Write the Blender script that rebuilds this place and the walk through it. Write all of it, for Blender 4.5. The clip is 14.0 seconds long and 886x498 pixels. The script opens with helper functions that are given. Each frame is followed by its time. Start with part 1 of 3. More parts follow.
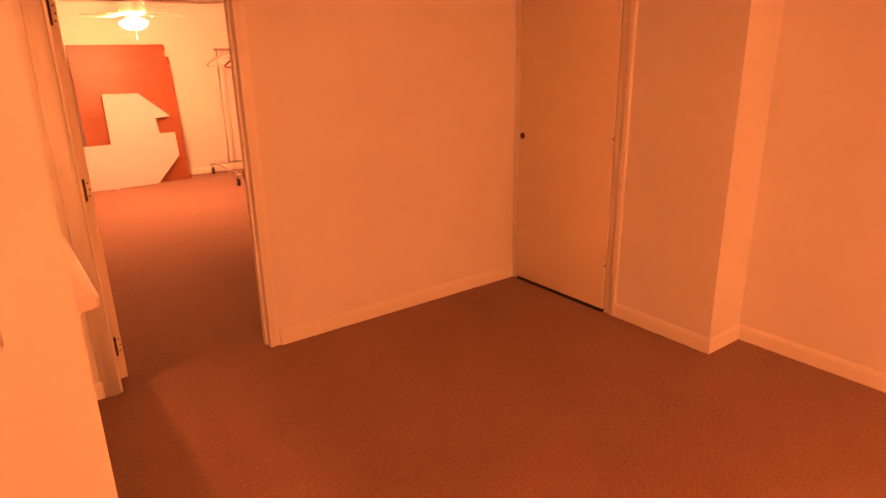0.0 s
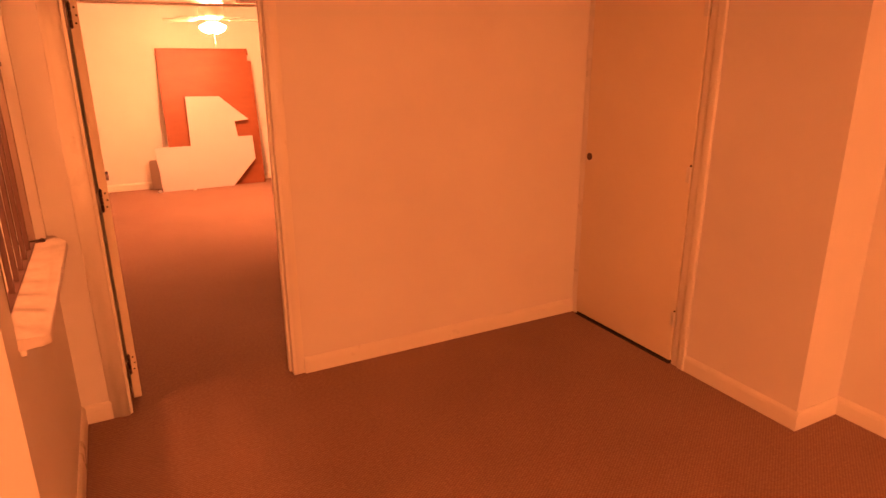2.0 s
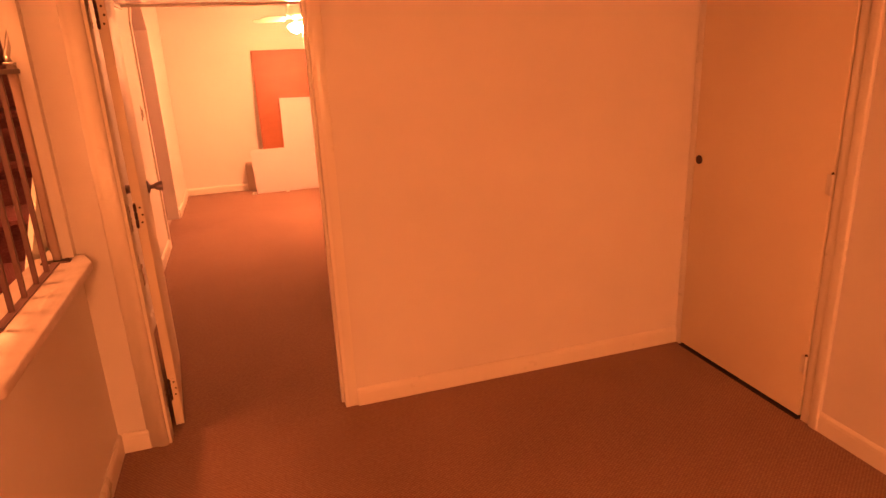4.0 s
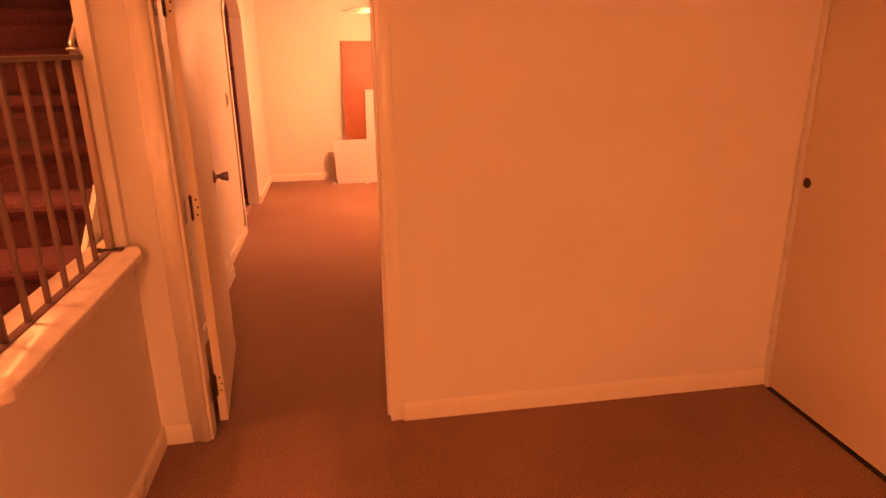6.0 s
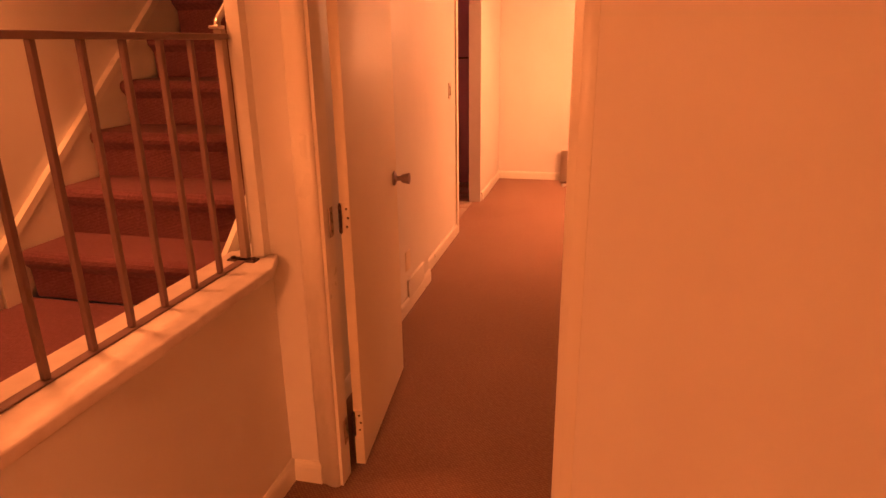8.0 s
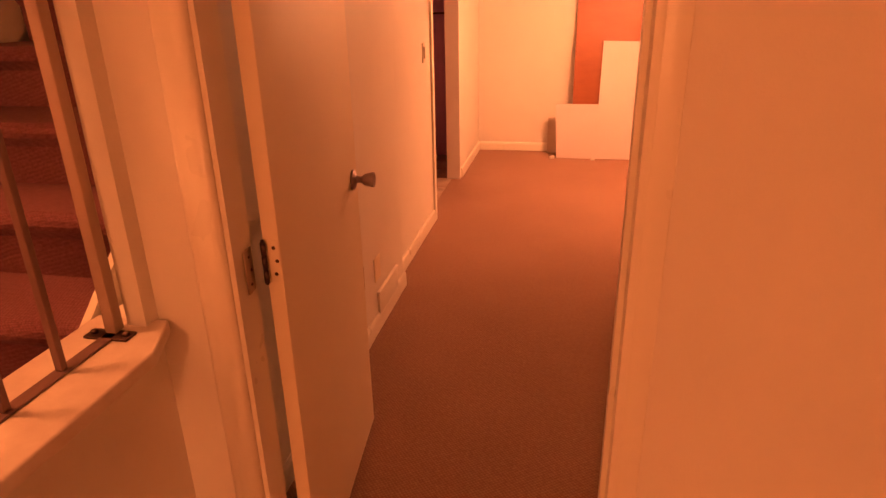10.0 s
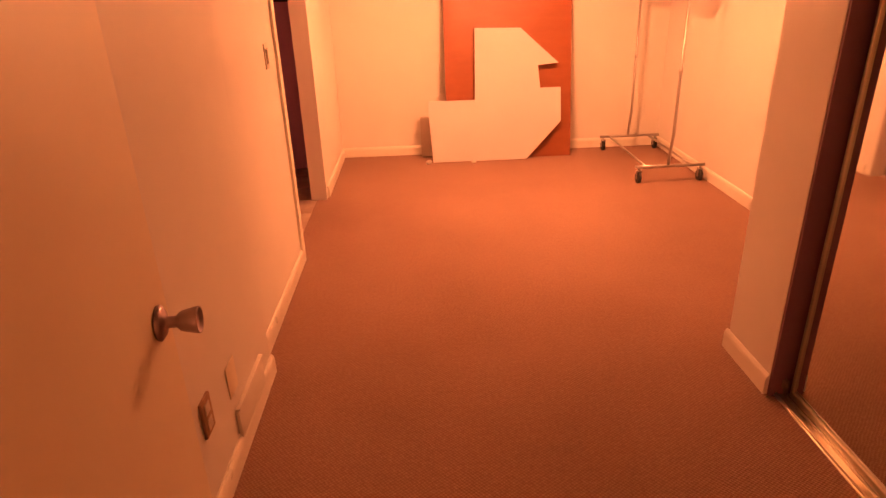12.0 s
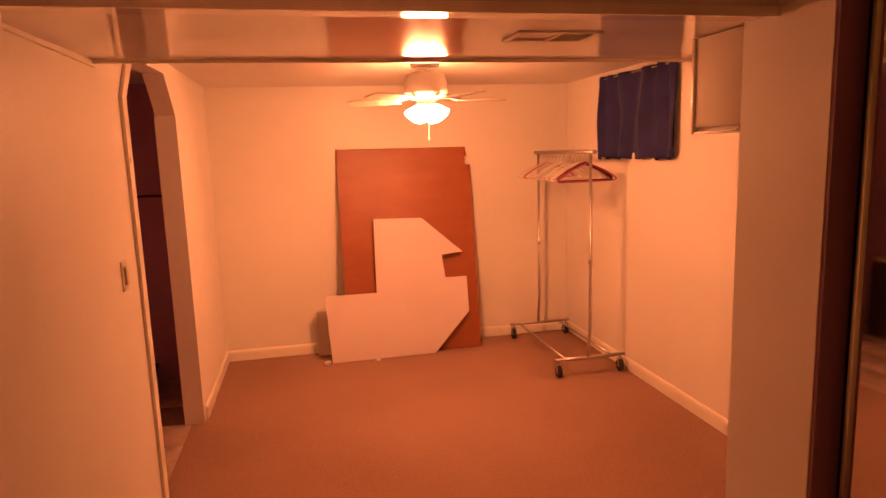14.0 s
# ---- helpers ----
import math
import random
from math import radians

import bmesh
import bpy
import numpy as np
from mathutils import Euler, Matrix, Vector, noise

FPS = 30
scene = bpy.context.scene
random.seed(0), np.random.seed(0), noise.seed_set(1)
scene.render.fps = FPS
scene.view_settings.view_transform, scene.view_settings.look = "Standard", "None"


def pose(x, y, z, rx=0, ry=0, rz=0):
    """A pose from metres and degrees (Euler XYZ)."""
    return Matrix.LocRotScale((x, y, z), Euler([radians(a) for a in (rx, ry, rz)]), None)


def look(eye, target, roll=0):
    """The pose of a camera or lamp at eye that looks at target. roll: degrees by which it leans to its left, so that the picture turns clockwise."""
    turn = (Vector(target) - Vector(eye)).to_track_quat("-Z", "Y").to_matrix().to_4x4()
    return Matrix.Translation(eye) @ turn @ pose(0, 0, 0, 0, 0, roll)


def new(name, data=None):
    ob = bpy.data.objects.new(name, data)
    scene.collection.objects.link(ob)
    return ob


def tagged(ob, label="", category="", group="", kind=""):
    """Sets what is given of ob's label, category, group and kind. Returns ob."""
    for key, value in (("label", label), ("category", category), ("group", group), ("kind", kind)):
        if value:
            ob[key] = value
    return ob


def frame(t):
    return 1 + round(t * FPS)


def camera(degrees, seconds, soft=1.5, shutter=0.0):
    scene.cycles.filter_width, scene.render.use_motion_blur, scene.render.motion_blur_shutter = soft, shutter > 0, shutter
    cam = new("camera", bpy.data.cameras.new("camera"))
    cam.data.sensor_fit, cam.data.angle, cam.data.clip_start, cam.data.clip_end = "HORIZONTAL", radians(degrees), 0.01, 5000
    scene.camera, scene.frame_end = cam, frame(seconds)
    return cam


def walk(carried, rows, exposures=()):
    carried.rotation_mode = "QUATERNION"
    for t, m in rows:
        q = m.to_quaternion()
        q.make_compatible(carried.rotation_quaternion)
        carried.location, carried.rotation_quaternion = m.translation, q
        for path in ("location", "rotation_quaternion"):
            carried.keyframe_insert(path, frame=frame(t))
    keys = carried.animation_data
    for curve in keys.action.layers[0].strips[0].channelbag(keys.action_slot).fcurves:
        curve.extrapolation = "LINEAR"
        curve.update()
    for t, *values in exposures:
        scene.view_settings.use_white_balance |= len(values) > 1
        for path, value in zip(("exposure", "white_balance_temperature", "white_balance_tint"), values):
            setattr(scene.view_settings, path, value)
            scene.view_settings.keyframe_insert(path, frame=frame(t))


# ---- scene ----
cam = camera(70.5, 14.0)

EXPOSURES = [(0, 0.80), (3, 0.78), (5, 0.70), (7, 0.6), (8, 0.58), (10.5, 0.45), (11.0, 0.48), (12.0, 0.61), (12.6, 0.56), (13.4, 0.25), (14, -0.22)]
PATH = [
    (0, (-0.225, -3.085, 1.566), (0.894, -1.548, 0.947), -1.1),
    (0.5, (-0.146, -2.972, 1.565), (0.973, -1.429, 0.96), -1.6),
    (1, (-0.081, -2.923, 1.566), (1.038, -1.378, 0.966), -1.9),
    (1.5, (0.039, -2.899, 1.545), (1.074, -1.294, 0.952), -0.9),
    (2, (0.189, -2.903, 1.571), (1.071, -1.21, 0.974), -0.3),
    (2.5, (0.271, -2.866, 1.563), (1.024, -1.117, 0.953), -2.3),
    (4.8, (0.697, -2.488, 1.544), (1.228, -0.654, 0.945), -1.9),
    (5, (0.718, -2.495, 1.549), (1.317, -0.688, 0.936), -2.1),
    (5.5, (0.66, -2.486, 1.561), (1.289, -0.691, 0.943), -2.1),
    (6, (0.692, -2.396, 1.557), (0.994, -0.516, 0.944), -0.7),
    (6.5, (0.803, -2.292, 1.541), (0.633, -0.393, 0.937), -0.9),
    (7, (0.851, -2.161, 1.52), (0.392, -0.311, 0.914), -2.7),
    (7.5, (0.877, -1.954, 1.532), (0.465, -0.094, 0.922), -1.6),
    (8, (0.901, -1.747, 1.515), (0.448, 0.099, 0.89), -0.8),
    (8.2, (0.896, -1.664, 1.521), (0.433, 0.175, 0.886), -0.2),
    (10.3, (0.678, -0.893, 1.485), (0.318, 0.908, 0.692), -1.4),
    (10.5, (0.649, -0.789, 1.489), (0.298, 0.998, 0.662), -1.6),
    (11, (0.547, -0.579, 1.491), (0.358, 1.223, 0.643), -3.5),
    (11.5, (0.51, -0.37, 1.489), (0.478, 1.435, 0.627), -3.4),
    (12, (0.535, -0.181, 1.498), (0.587, 1.652, 0.699), -2.0),
    (12.5, (0.506, 0.0, 1.491), (0.727, 1.82, 0.692), -2.8),
    (13, (0.476, 0.15, 1.547), (0.873, 1.971, 0.82), -2.2),
    (13.5, (0.535, 0.263, 1.586), (0.905, 2.172, 1.118), -1.6),
    (14, (0.517, 0.385, 1.607), (0.93, 2.317, 1.297), -1.9),
]
walk(cam, [(t, look(eye, target, roll)) for t, eye, target, roll in PATH], EXPOSURES)

# ---- light and exposure ----
WARM_FAN = (1.0, 0.300, 0.108)
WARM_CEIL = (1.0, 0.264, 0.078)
BULB_POWER = 650.0
SHADE_POWER = 330.0
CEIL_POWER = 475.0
STAIR_POWER = 240.0
world = bpy.data.worlds.new("night")
world.use_nodes = True
world.node_tree.nodes["Background"].inputs[0].default_value = (0.01, 0.012, 0.02, 1)
world.node_tree.nodes["Background"].inputs[1].default_value = 0.2
scene.world = world
scene.view_settings.exposure = 0.0


# ---- materials ----
class Mat:
    """A material with a short way to add nodes."""

    def __init__(self, name, color, rough=0.5, metal=0.0):
        self.m = bpy.data.materials.new(name)
        self.m.use_nodes = True
        self.t = self.m.node_tree
        self.b = self.t.nodes["Principled BSDF"]
        self.b.inputs["Base Color"].default_value = (*color, 1)
        self.b.inputs["Roughness"].default_value = rough
        self.b.inputs["Metallic"].default_value = metal
        self.coord = self.t.nodes.new("ShaderNodeTexCoord").outputs["Object"]

    def node(self, kind, **values):
        n = self.t.nodes.new(kind)
        for key, value in values.items():
            n.inputs[key].default_value = value
        return n

    def link(self, a, b):
        self.t.links.new(a, b)

    def noise(self, scale, detail=4.0, rough=0.55, coord=None):
        n = self.node("ShaderNodeTexNoise", Scale=scale, Detail=detail, Roughness=rough)
        self.link(coord or self.coord, n.inputs["Vector"])
        return n.outputs["Fac"]

    def mapped(self, scale=(1, 1, 1), rot=(0, 0, 0)):
        n = self.node("ShaderNodeMapping", Scale=scale, Rotation=rot)
        self.link(self.coord, n.inputs["Vector"])
        return n.outputs["Vector"]

    def ramp(self, fac, stops):
        n = self.t.nodes.new("ShaderNodeValToRGB")
        el = n.color_ramp.elements
        while len(el) < len(stops):
            el.new(0.5)
        for e, (p, c) in zip(el, stops):
            e.position, e.color = p, (*c, 1)
        self.link(fac, n.inputs["Fac"])
        return n.outputs["Color"]

    def math(self, op, a, b):
        n = self.t.nodes.new("ShaderNodeMath")
        n.operation = op
        for s, v in zip(n.inputs, (a, b)):
            if isinstance(v, (int, float)):
                s.default_value = v
            else:
                self.link(v, s)
        return n.outputs[0]

    def bump(self, height, strength, distance):
        n = self.node("ShaderNodeBump", Strength=strength, Distance=distance)
        self.link(height, n.inputs["Height"])
        self.link(n.outputs["Normal"], self.b.inputs["Normal"])

    def color(self, out):
        self.link(out, self.b.inputs["Base Color"])

    def rough(self, fac, lo, hi):
        n = self.node("ShaderNodeMapRange")
        n.inputs["To Min"].default_value, n.inputs["To Max"].default_value = lo, hi
        self.link(fac, n.inputs["Value"])
        self.link(n.outputs[0], self.b.inputs["Roughness"])


def mix3(c, k):
    return tuple(v * k for v in c)


def painted(name, color, lo, hi, relief=0.25, grain=180.0, var=0.06):
    """Rolled or brushed paint: broad unevenness, fine roller relief, a few scuffs."""
    k = Mat(name, color)
    broad = k.noise(1.7, 5)
    k.color(k.ramp(broad, [(0.3, mix3(color, 1 - var)), (0.7, color)]))
    k.rough(k.noise(6, 3), lo, hi)
    fine = k.noise(grain, 2)
    wave = k.noise(9, 3)
    k.bump(k.math("ADD", fine, k.math("MULTIPLY", wave, 0.7)), relief, 0.002)
    return k.m


WALL = painted("wall_paint", (0.76, 0.73, 0.68), 0.42, 0.6, 0.3)
CEIL = painted("ceiling_paint", (0.74, 0.71, 0.66), 0.4, 0.55, 0.25)
SOFFIT = painted("glossy_soffit_paint", (0.72, 0.69, 0.64), 0.06, 0.10, 0.012, 40)
TRIM = painted("trim_paint", (0.80, 0.76, 0.68), 0.22, 0.38, 0.15, 90)
DOORP = painted("door_paint", (0.79, 0.70, 0.55), 0.44, 0.56, 0.03, 60)
PLATE = painted("switch_plate_plastic", (0.62, 0.58, 0.50), 0.3, 0.4, 0.02)


def carpet(name, a, b, pitch, turn=0.12, ridge=0.23, mottle=70.0):
    """Looped carpet: staggered rows of small loops with dark gaps, mottled yarn, broad traffic wear."""
    k = Mat(name, a, 0.95)
    r = k.mapped(rot=(0, 0, turn))
    sep = k.t.nodes.new("ShaderNodeSeparateXYZ")
    warp = k.noise(16, 3)
    k.link(r, sep.inputs[0])
    f = 2 * math.pi / pitch
    sx = k.math("SINE", k.math("ADD", k.math("MULTIPLY", sep.outputs[0], f), k.math("MULTIPLY", warp, 5.0)), 0)
    sy = k.math("SINE", k.math("ADD", k.math("MULTIPLY", k.math("ADD", sep.outputs[1], sep.outputs[2]), f * 1.15), k.math("MULTIPLY", warp, 5.0)), 0)
    loops = k.math("MULTIPLY", sx, sy)
    soft_loops = k.math("ADD", k.math("MULTIPLY", loops, 0.5), 0.5)
    yarn = k.math("ADD", k.math("MULTIPLY", k.noise(380, 2), 0.45), k.math("MULTIPLY", k.noise(mottle, 3, 0.65), 0.55))
    base = k.ramp(k.math("ADD", k.math("MULTIPLY", soft_loops, ridge), k.math("MULTIPLY", yarn, 1.0 - ridge)), [(0.18, mix3(a, 0.72)), (0.45, a), (0.80, b)])
    wear = k.ramp(k.noise(1.1, 4), [(0.3, (0.82, 0.80, 0.78)), (0.7, (1, 1, 1))])
    mx = k.t.nodes.new("ShaderNodeMix")
    mx.data_type, mx.blend_type = "RGBA", "MULTIPLY"
    mx.inputs["Factor"].default_value = 1.0
    k.link(base, mx.inputs["A"])
    k.link(wear, mx.inputs["B"])
    k.color(mx.outputs["Result"])
    k.bump(k.math("ADD", loops, k.math("MULTIPLY", yarn, 1.2)), 0.35, 0.002)
    k.b.inputs["Specular IOR Level"].default_value = 0.12
    k.b.inputs["Sheen Weight"].default_value = 0.08
    return k.m


CARPET = carpet("looped_carpet", (0.262, 0.145, 0.110), (0.430, 0.312, 0.213), 0.016)
STAIR_CARPET = carpet("stair_carpet", (0.165, 0.066, 0.086), (0.350, 0.165, 0.190), 0.013, 0.5, 0.14, 110.0)


def hardboard():
    k = Mat("red_hardboard", (0.45, 0.09, 0.045), 0.5)
    g = k.noise(1.0, 6, 0.6, k.mapped((3, 3, 9)))
    k.color(k.ramp(g, [(0.3, (0.235, 0.062, 0.020)), (0.7, (0.285, 0.082, 0.028))]))
    k.rough(k.noise(4), 0.35, 0.6)
    k.bump(k.noise(90, 3), 0.15, 0.001)
    return k.m


HARDBOARD = hardboard()
FOAM = painted("white_panel_board", (0.66, 0.57, 0.58), 0.55, 0.75, 0.2, 150, 0.05)
BOARD_EDGE = painted("board_edge", (0.30, 0.22, 0.16), 0.7, 0.9, 0.3)
OFFCUT = painted("grey_offcut", (0.58, 0.50, 0.43), 0.7, 0.85, 0.3)
# mauve tint of the side room's shade mixed into its wall paint
SIDE_WALL = painted("shade_tinted_side_room_paint", (0.56, 0.33, 0.52), 0.5, 0.65, 0.25)


def metal(name, color, lo, hi):
    k = Mat(name, color, lo, 1.0)
    k.rough(k.noise(12, 3), lo, hi)
    return k.m


CHROME = metal("chrome", (0.50, 0.46, 0.43), 0.33, 0.37)
KNOBM = metal("satin_nickel_knob", (0.34, 0.27, 0.30), 0.32, 0.48)
DARKMETAL = metal("tarnished_dark_metal", (0.11, 0.07, 0.07), 0.35, 0.55)
HINGEM = metal("hinge_steel", (0.42, 0.33, 0.27), 0.3, 0.5)
ALU = metal("aluminium_track", (0.60, 0.55, 0.45), 0.25, 0.4)
POSTM = painted("worn_post_paint", (0.42, 0.32, 0.28), 0.4, 0.6, 0.2, 60, 0.25)
RAILM = painted("painted_iron_rail", (0.19, 0.112, 0.112), 0.4, 0.6, 0.1)
BLACK = painted("black_rubber", (0.02, 0.02, 0.02), 0.5, 0.7, 0.1)
# near-black colour standing in for the shade in gaps and recesses
GAP_SHADE = painted("gap_shade_paint", (0.03, 0.02, 0.02), 0.8, 0.9, 0.0)
MIRROR = Mat("mirror_glass", (0.80, 0.82, 0.80), 0.04, 1.0).m
GLASS = Mat("window_glass", (0.9, 0.95, 0.95), 0.05)
GLASS.b.inputs["Transmission Weight"].default_value = 1.0
GLASS = GLASS.m
FANBLADE = painted("pale_fan_blade", (0.62, 0.55, 0.47), 0.3, 0.45, 0.05)
FANBODY = painted("white_fan_body", (0.84, 0.81, 0.76), 0.2, 0.35, 0.02)
RED_PLASTIC = painted("red_plastic", (0.45, 0.03, 0.09), 0.4, 0.5, 0.02)
RUST_PLASTIC = painted("worn_outlet_cover", (0.34, 0.19, 0.12), 0.4, 0.6, 0.2)
DUCT_PANEL = painted("matte_panel_paint", (0.70, 0.64, 0.56), 0.6, 0.75, 0.2)
DARK_PLASTIC = painted("dark_plastic", (0.03, 0.015, 0.02), 0.3, 0.45, 0.02)
PALE_PLASTIC = painted("pale_plastic", (0.7, 0.66, 0.6), 0.3, 0.4, 0.02)
# purplish dark of the shaded closet wall end, as a colour
END_SHADE = painted("wall_end_shade_paint", (0.26, 0.13, 0.19), 0.6, 0.75, 0.2)
GREEN_CLOTH = painted("green_cloth", (0.10, 0.30, 0.17), 0.8, 0.9, 0.3)


def cloth_blue():
    k = Mat("navy_cloth", (0.03, 0.035, 0.34), 0.9)
    k.color(k.ramp(k.noise(7, 4), [(0.3, (0.010, 0.011, 0.075)), (0.7, (0.022, 0.023, 0.135))]))
    k.bump(k.noise(350, 2), 0.3, 0.001)
    k.b.inputs["Sheen Weight"].default_value = 0.05
    return k.m


NAVY = cloth_blue()


def tile_mat():
    k = Mat("floor_tile", (0.5, 0.44, 0.38), 0.35)
    k.color(k.ramp(k.noise(14, 5), [(0.3, (0.32, 0.23, 0.18)), (0.7, (0.42, 0.31, 0.25))]))
    return k.m


TILE = tile_mat()


def ledge_mat():
    k = Mat("ledge_tile", (0.68, 0.60, 0.56), 0.3)
    k.color(k.ramp(k.noise(18, 5), [(0.3, (0.62, 0.54, 0.50)), (0.7, (0.74, 0.67, 0.62))]))
    k.bump(k.noise(40, 3), 0.1, 0.001)
    return k.m


LEDGE = ledge_mat()
GROUT = painted("grout", (0.36, 0.30, 0.27), 0.8, 0.9, 0.3)


def glow(name, color, strength):
    k = Mat(name, (0.9, 0.85, 0.8), 0.3)
    k.b.inputs["Emission Color"].default_value = (*color, 1)
    k.b.inputs["Emission Strength"].default_value = strength
    return k.m


SHADE_GLOW = glow("lit_frosted_shade", WARM_FAN, SHADE_POWER)
BULB_GLOW = glow("lit_bulb", WARM_FAN, BULB_POWER)
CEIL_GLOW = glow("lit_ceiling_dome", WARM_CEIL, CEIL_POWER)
STAIR_GLOW = glow("lit_stairwell_dome", WARM_CEIL, STAIR_POWER)


# ---- mesh helpers ----
def link_mesh(name, bm, material):
    me = bpy.data.meshes.new(name)
    bmesh.ops.recalc_face_normals(bm, faces=bm.faces)
    bm.to_mesh(me)
    bm.free()
    for m in material if isinstance(material, (list, tuple)) else [material]:
        me.materials.append(m)
    return new(name, me)


def part(name, bm, material, parent=None, label=""):
    ob = link_mesh(name, bm, material)
    ob.parent = parent
    return tagged(ob, label)


def thing(name, label, category, group="", at=(0, 0, 0), rz=0):
    ob = new(name)
    ob.matrix_basis = pose(*at, 0, 0, rz)
    return tagged(ob, label, category, group)


def structure(name, bm, material, label=""):
    return tagged(link_mesh(name, bm, material), label, "", "", "structure")


def box(bm, x0, x1, y0, y1, z0, z1, mat=0):
    m = Matrix.LocRotScale(((x0 + x1) / 2, (y0 + y1) / 2, (z0 + z1) / 2), None, (abs(x1 - x0), abs(y1 - y0), abs(z1 - z0)))
    made = bmesh.ops.create_cube(bm, size=1, matrix=m)
    for v in made["verts"]:
        for f in v.link_faces:
            f.material_index = mat
    return made["verts"]


def boxes(*rows):
    bm = bmesh.new()
    for r in rows:
        box(bm, *r)
    return bm


def soft(bm, width=0.003, segments=2):
    bmesh.ops.bevel(bm, geom=list(bm.edges), offset=width, segments=segments, affect="EDGES", profile=0.5, clamp_overlap=True)
    for f in bm.faces:
        f.smooth = True
    return bm


def softbox(x0, x1, y0, y1, z0, z1, width=0.003, segments=2):
    return soft(boxes((x0, x1, y0, y1, z0, z1)), width, segments)


def extrude_profile(points, a, b, axis):
    """A prism: a closed outline of (u, v) swept from a to b along 'x', 'y' or 'z'. u, v are the two other axes in order."""
    bm = bmesh.new()
    rows = []
    for w in (a, b):
        ring = []
        for u, v in points:
            p = {"x": (w, u, v), "y": (u, w, v), "z": (u, v, w)}[axis]
            ring.append(bm.verts.new(p))
        rows.append(ring)
    bm.faces.new(rows[0])
    bm.faces.new(rows[1])
    n = len(points)
    for i in range(n):
        bm.faces.new((rows[0][i], rows[0][(i + 1) % n], rows[1][(i + 1) % n], rows[1][i]))
    return bm


def tube(bm, points, radius, sides=10, radii=None, mat=0):
    """A round bar along points."""
    points = [Vector(p) for p in points]
    rings = []
    for i, p in enumerate(points):
        d = (points[min(i + 1, len(points) - 1)] - points[max(i - 1, 0)]).normalized()
        q = d.to_track_quat("Z", "Y")
        r = radii[i] if radii else radius
        rings.append([bm.verts.new(p + q @ Vector((r * math.cos(a), r * math.sin(a), 0))) for a in [2 * math.pi * k / sides for k in range(sides)]])
    faces = []
    for r0, r1 in zip(rings, rings[1:]):
        for k in range(sides):
            f = bm.faces.new((r0[k], r0[(k + 1) % sides], r1[(k + 1) % sides], r1[k]))
            f.smooth = True
            faces.append(f)
    faces += [bm.faces.new(rings[0]), bm.faces.new(rings[-1])]
    for f in faces:
        f.material_index = mat
    return bm


def lathe(profile, sides=24, m=None, closed=True):
    """A turned shape about z: profile of (radius, height)."""
    bm = bmesh.new()
    rings = []
    for r, z in profile:
        if r < 1e-6:
            rings.append([bm.verts.new((0, 0, z))])
        else:
            rings.append([bm.verts.new((r * math.cos(a), r * math.sin(a), z)) for a in [2 * math.pi * k / sides for k in range(sides)]])
    for r0, r1 in zip(rings, rings[1:]):
        for k in range(sides):
            a = r0[k % len(r0)], r0[(k + 1) % len(r0)], r1[(k + 1) % len(r1)], r1[k % len(r1)]
            vs = []
            for v in a:
                if v not in vs:
                    vs.append(v)
            if len(vs) > 2:
                bm.faces.new(vs).smooth = True
    if m is not None:
        bm.transform(m)
    return bm


# ---- the plan ----
CZ = 2.13            # ceiling
FAR = 5.46           # far wall
EAST = 2.71          # alcove wall
CW = 1.80            # closet front in the far room
LW = -0.13           # near stretch of the left wall in the far room
LW2 = -0.185         # far stretch
HW = -0.105          # hall left wall
CD = 2.635           # hall closet wall
T = 0.11             # partition thickness

# floors
structure("floor", boxes((-0.26, 3.2, -5.8, 5.58, -0.12, 0), (-1.5, -0.26, -5.8, -1.13, -0.12, 0)), CARPET, "brown looped carpet over the whole floor")
structure("floor_tile_room", boxes((-1.7, -0.26, 3.0, 5.27, -0.12, -0.012)), GROUT, "grout bed under the tile floor")

# partition between hall and far room, with the door opening
structure("wall_partition", boxes((0.858, 2.75, 0, T, 0, CZ), (-0.13, 0.072, 0, 0.068, 0, CZ), (0.072, 0.858, 0, T, 2.02, CZ)), WALL, "white painted partition wall")
# hall left wall: corner pillar, low wall with open top, short stub at the partition
structure("half_wall_side", boxes((-0.23, HW, -1.095, -0.04, 0, 0.8415)), WALL, "white painted half wall beside the stairs")
structure("corner_pillar", boxes((-0.28, HW, -1.25, -1.095, 0, CZ)), WALL, "white painted corner pillar")
structure("half_wall_front", boxes((-1.5, -0.28, -1.25, -1.13, 0, 0.855)), WALL, "white painted half wall across the landing")
structure("wall_stub", boxes((-0.148, HW, -0.04, 0, 0, CZ)), WALL, "white painted end of the wall at the stairs")
structure("stair_curb", boxes((-0.23, -0.148, -0.04, 0.30, 0, 0.87)), WALL, "white painted curb beside the stairs")
structure("header_side", boxes((-0.23, HW, -1.095, -0.04, 2.0, CZ)), WALL, "white painted header over the opening")
structure("header_front", boxes((-1.5, -0.28, -1.25, -1.13, 2.0, CZ)), WALL, "white painted header over the landing opening")
structure("wall_hall_closet", boxes((CD, CD + 0.12, -1.505, -0.86, 0, CZ), (CD, CD + 0.12, -0.86, 0, 2.02, CZ), (CD + 0.12, 3.1, -1.505, -1.385, 0, CZ)), WALL, "white painted wall around the hall closet door")
structure("wall_hall_east", boxes((2.925, 3.1, -5.7, -1.505, 0, CZ)), WALL, "white painted hall wall")
structure("wall_hall_south", boxes((-1.5, 3.1, -5.82, -5.7, 0, CZ)), WALL, "white painted hall end wall")
structure("wall_hall_west", boxes((-1.62, -1.5, -5.82, -1.13, 0, CZ)), WALL, "white painted hall side wall")
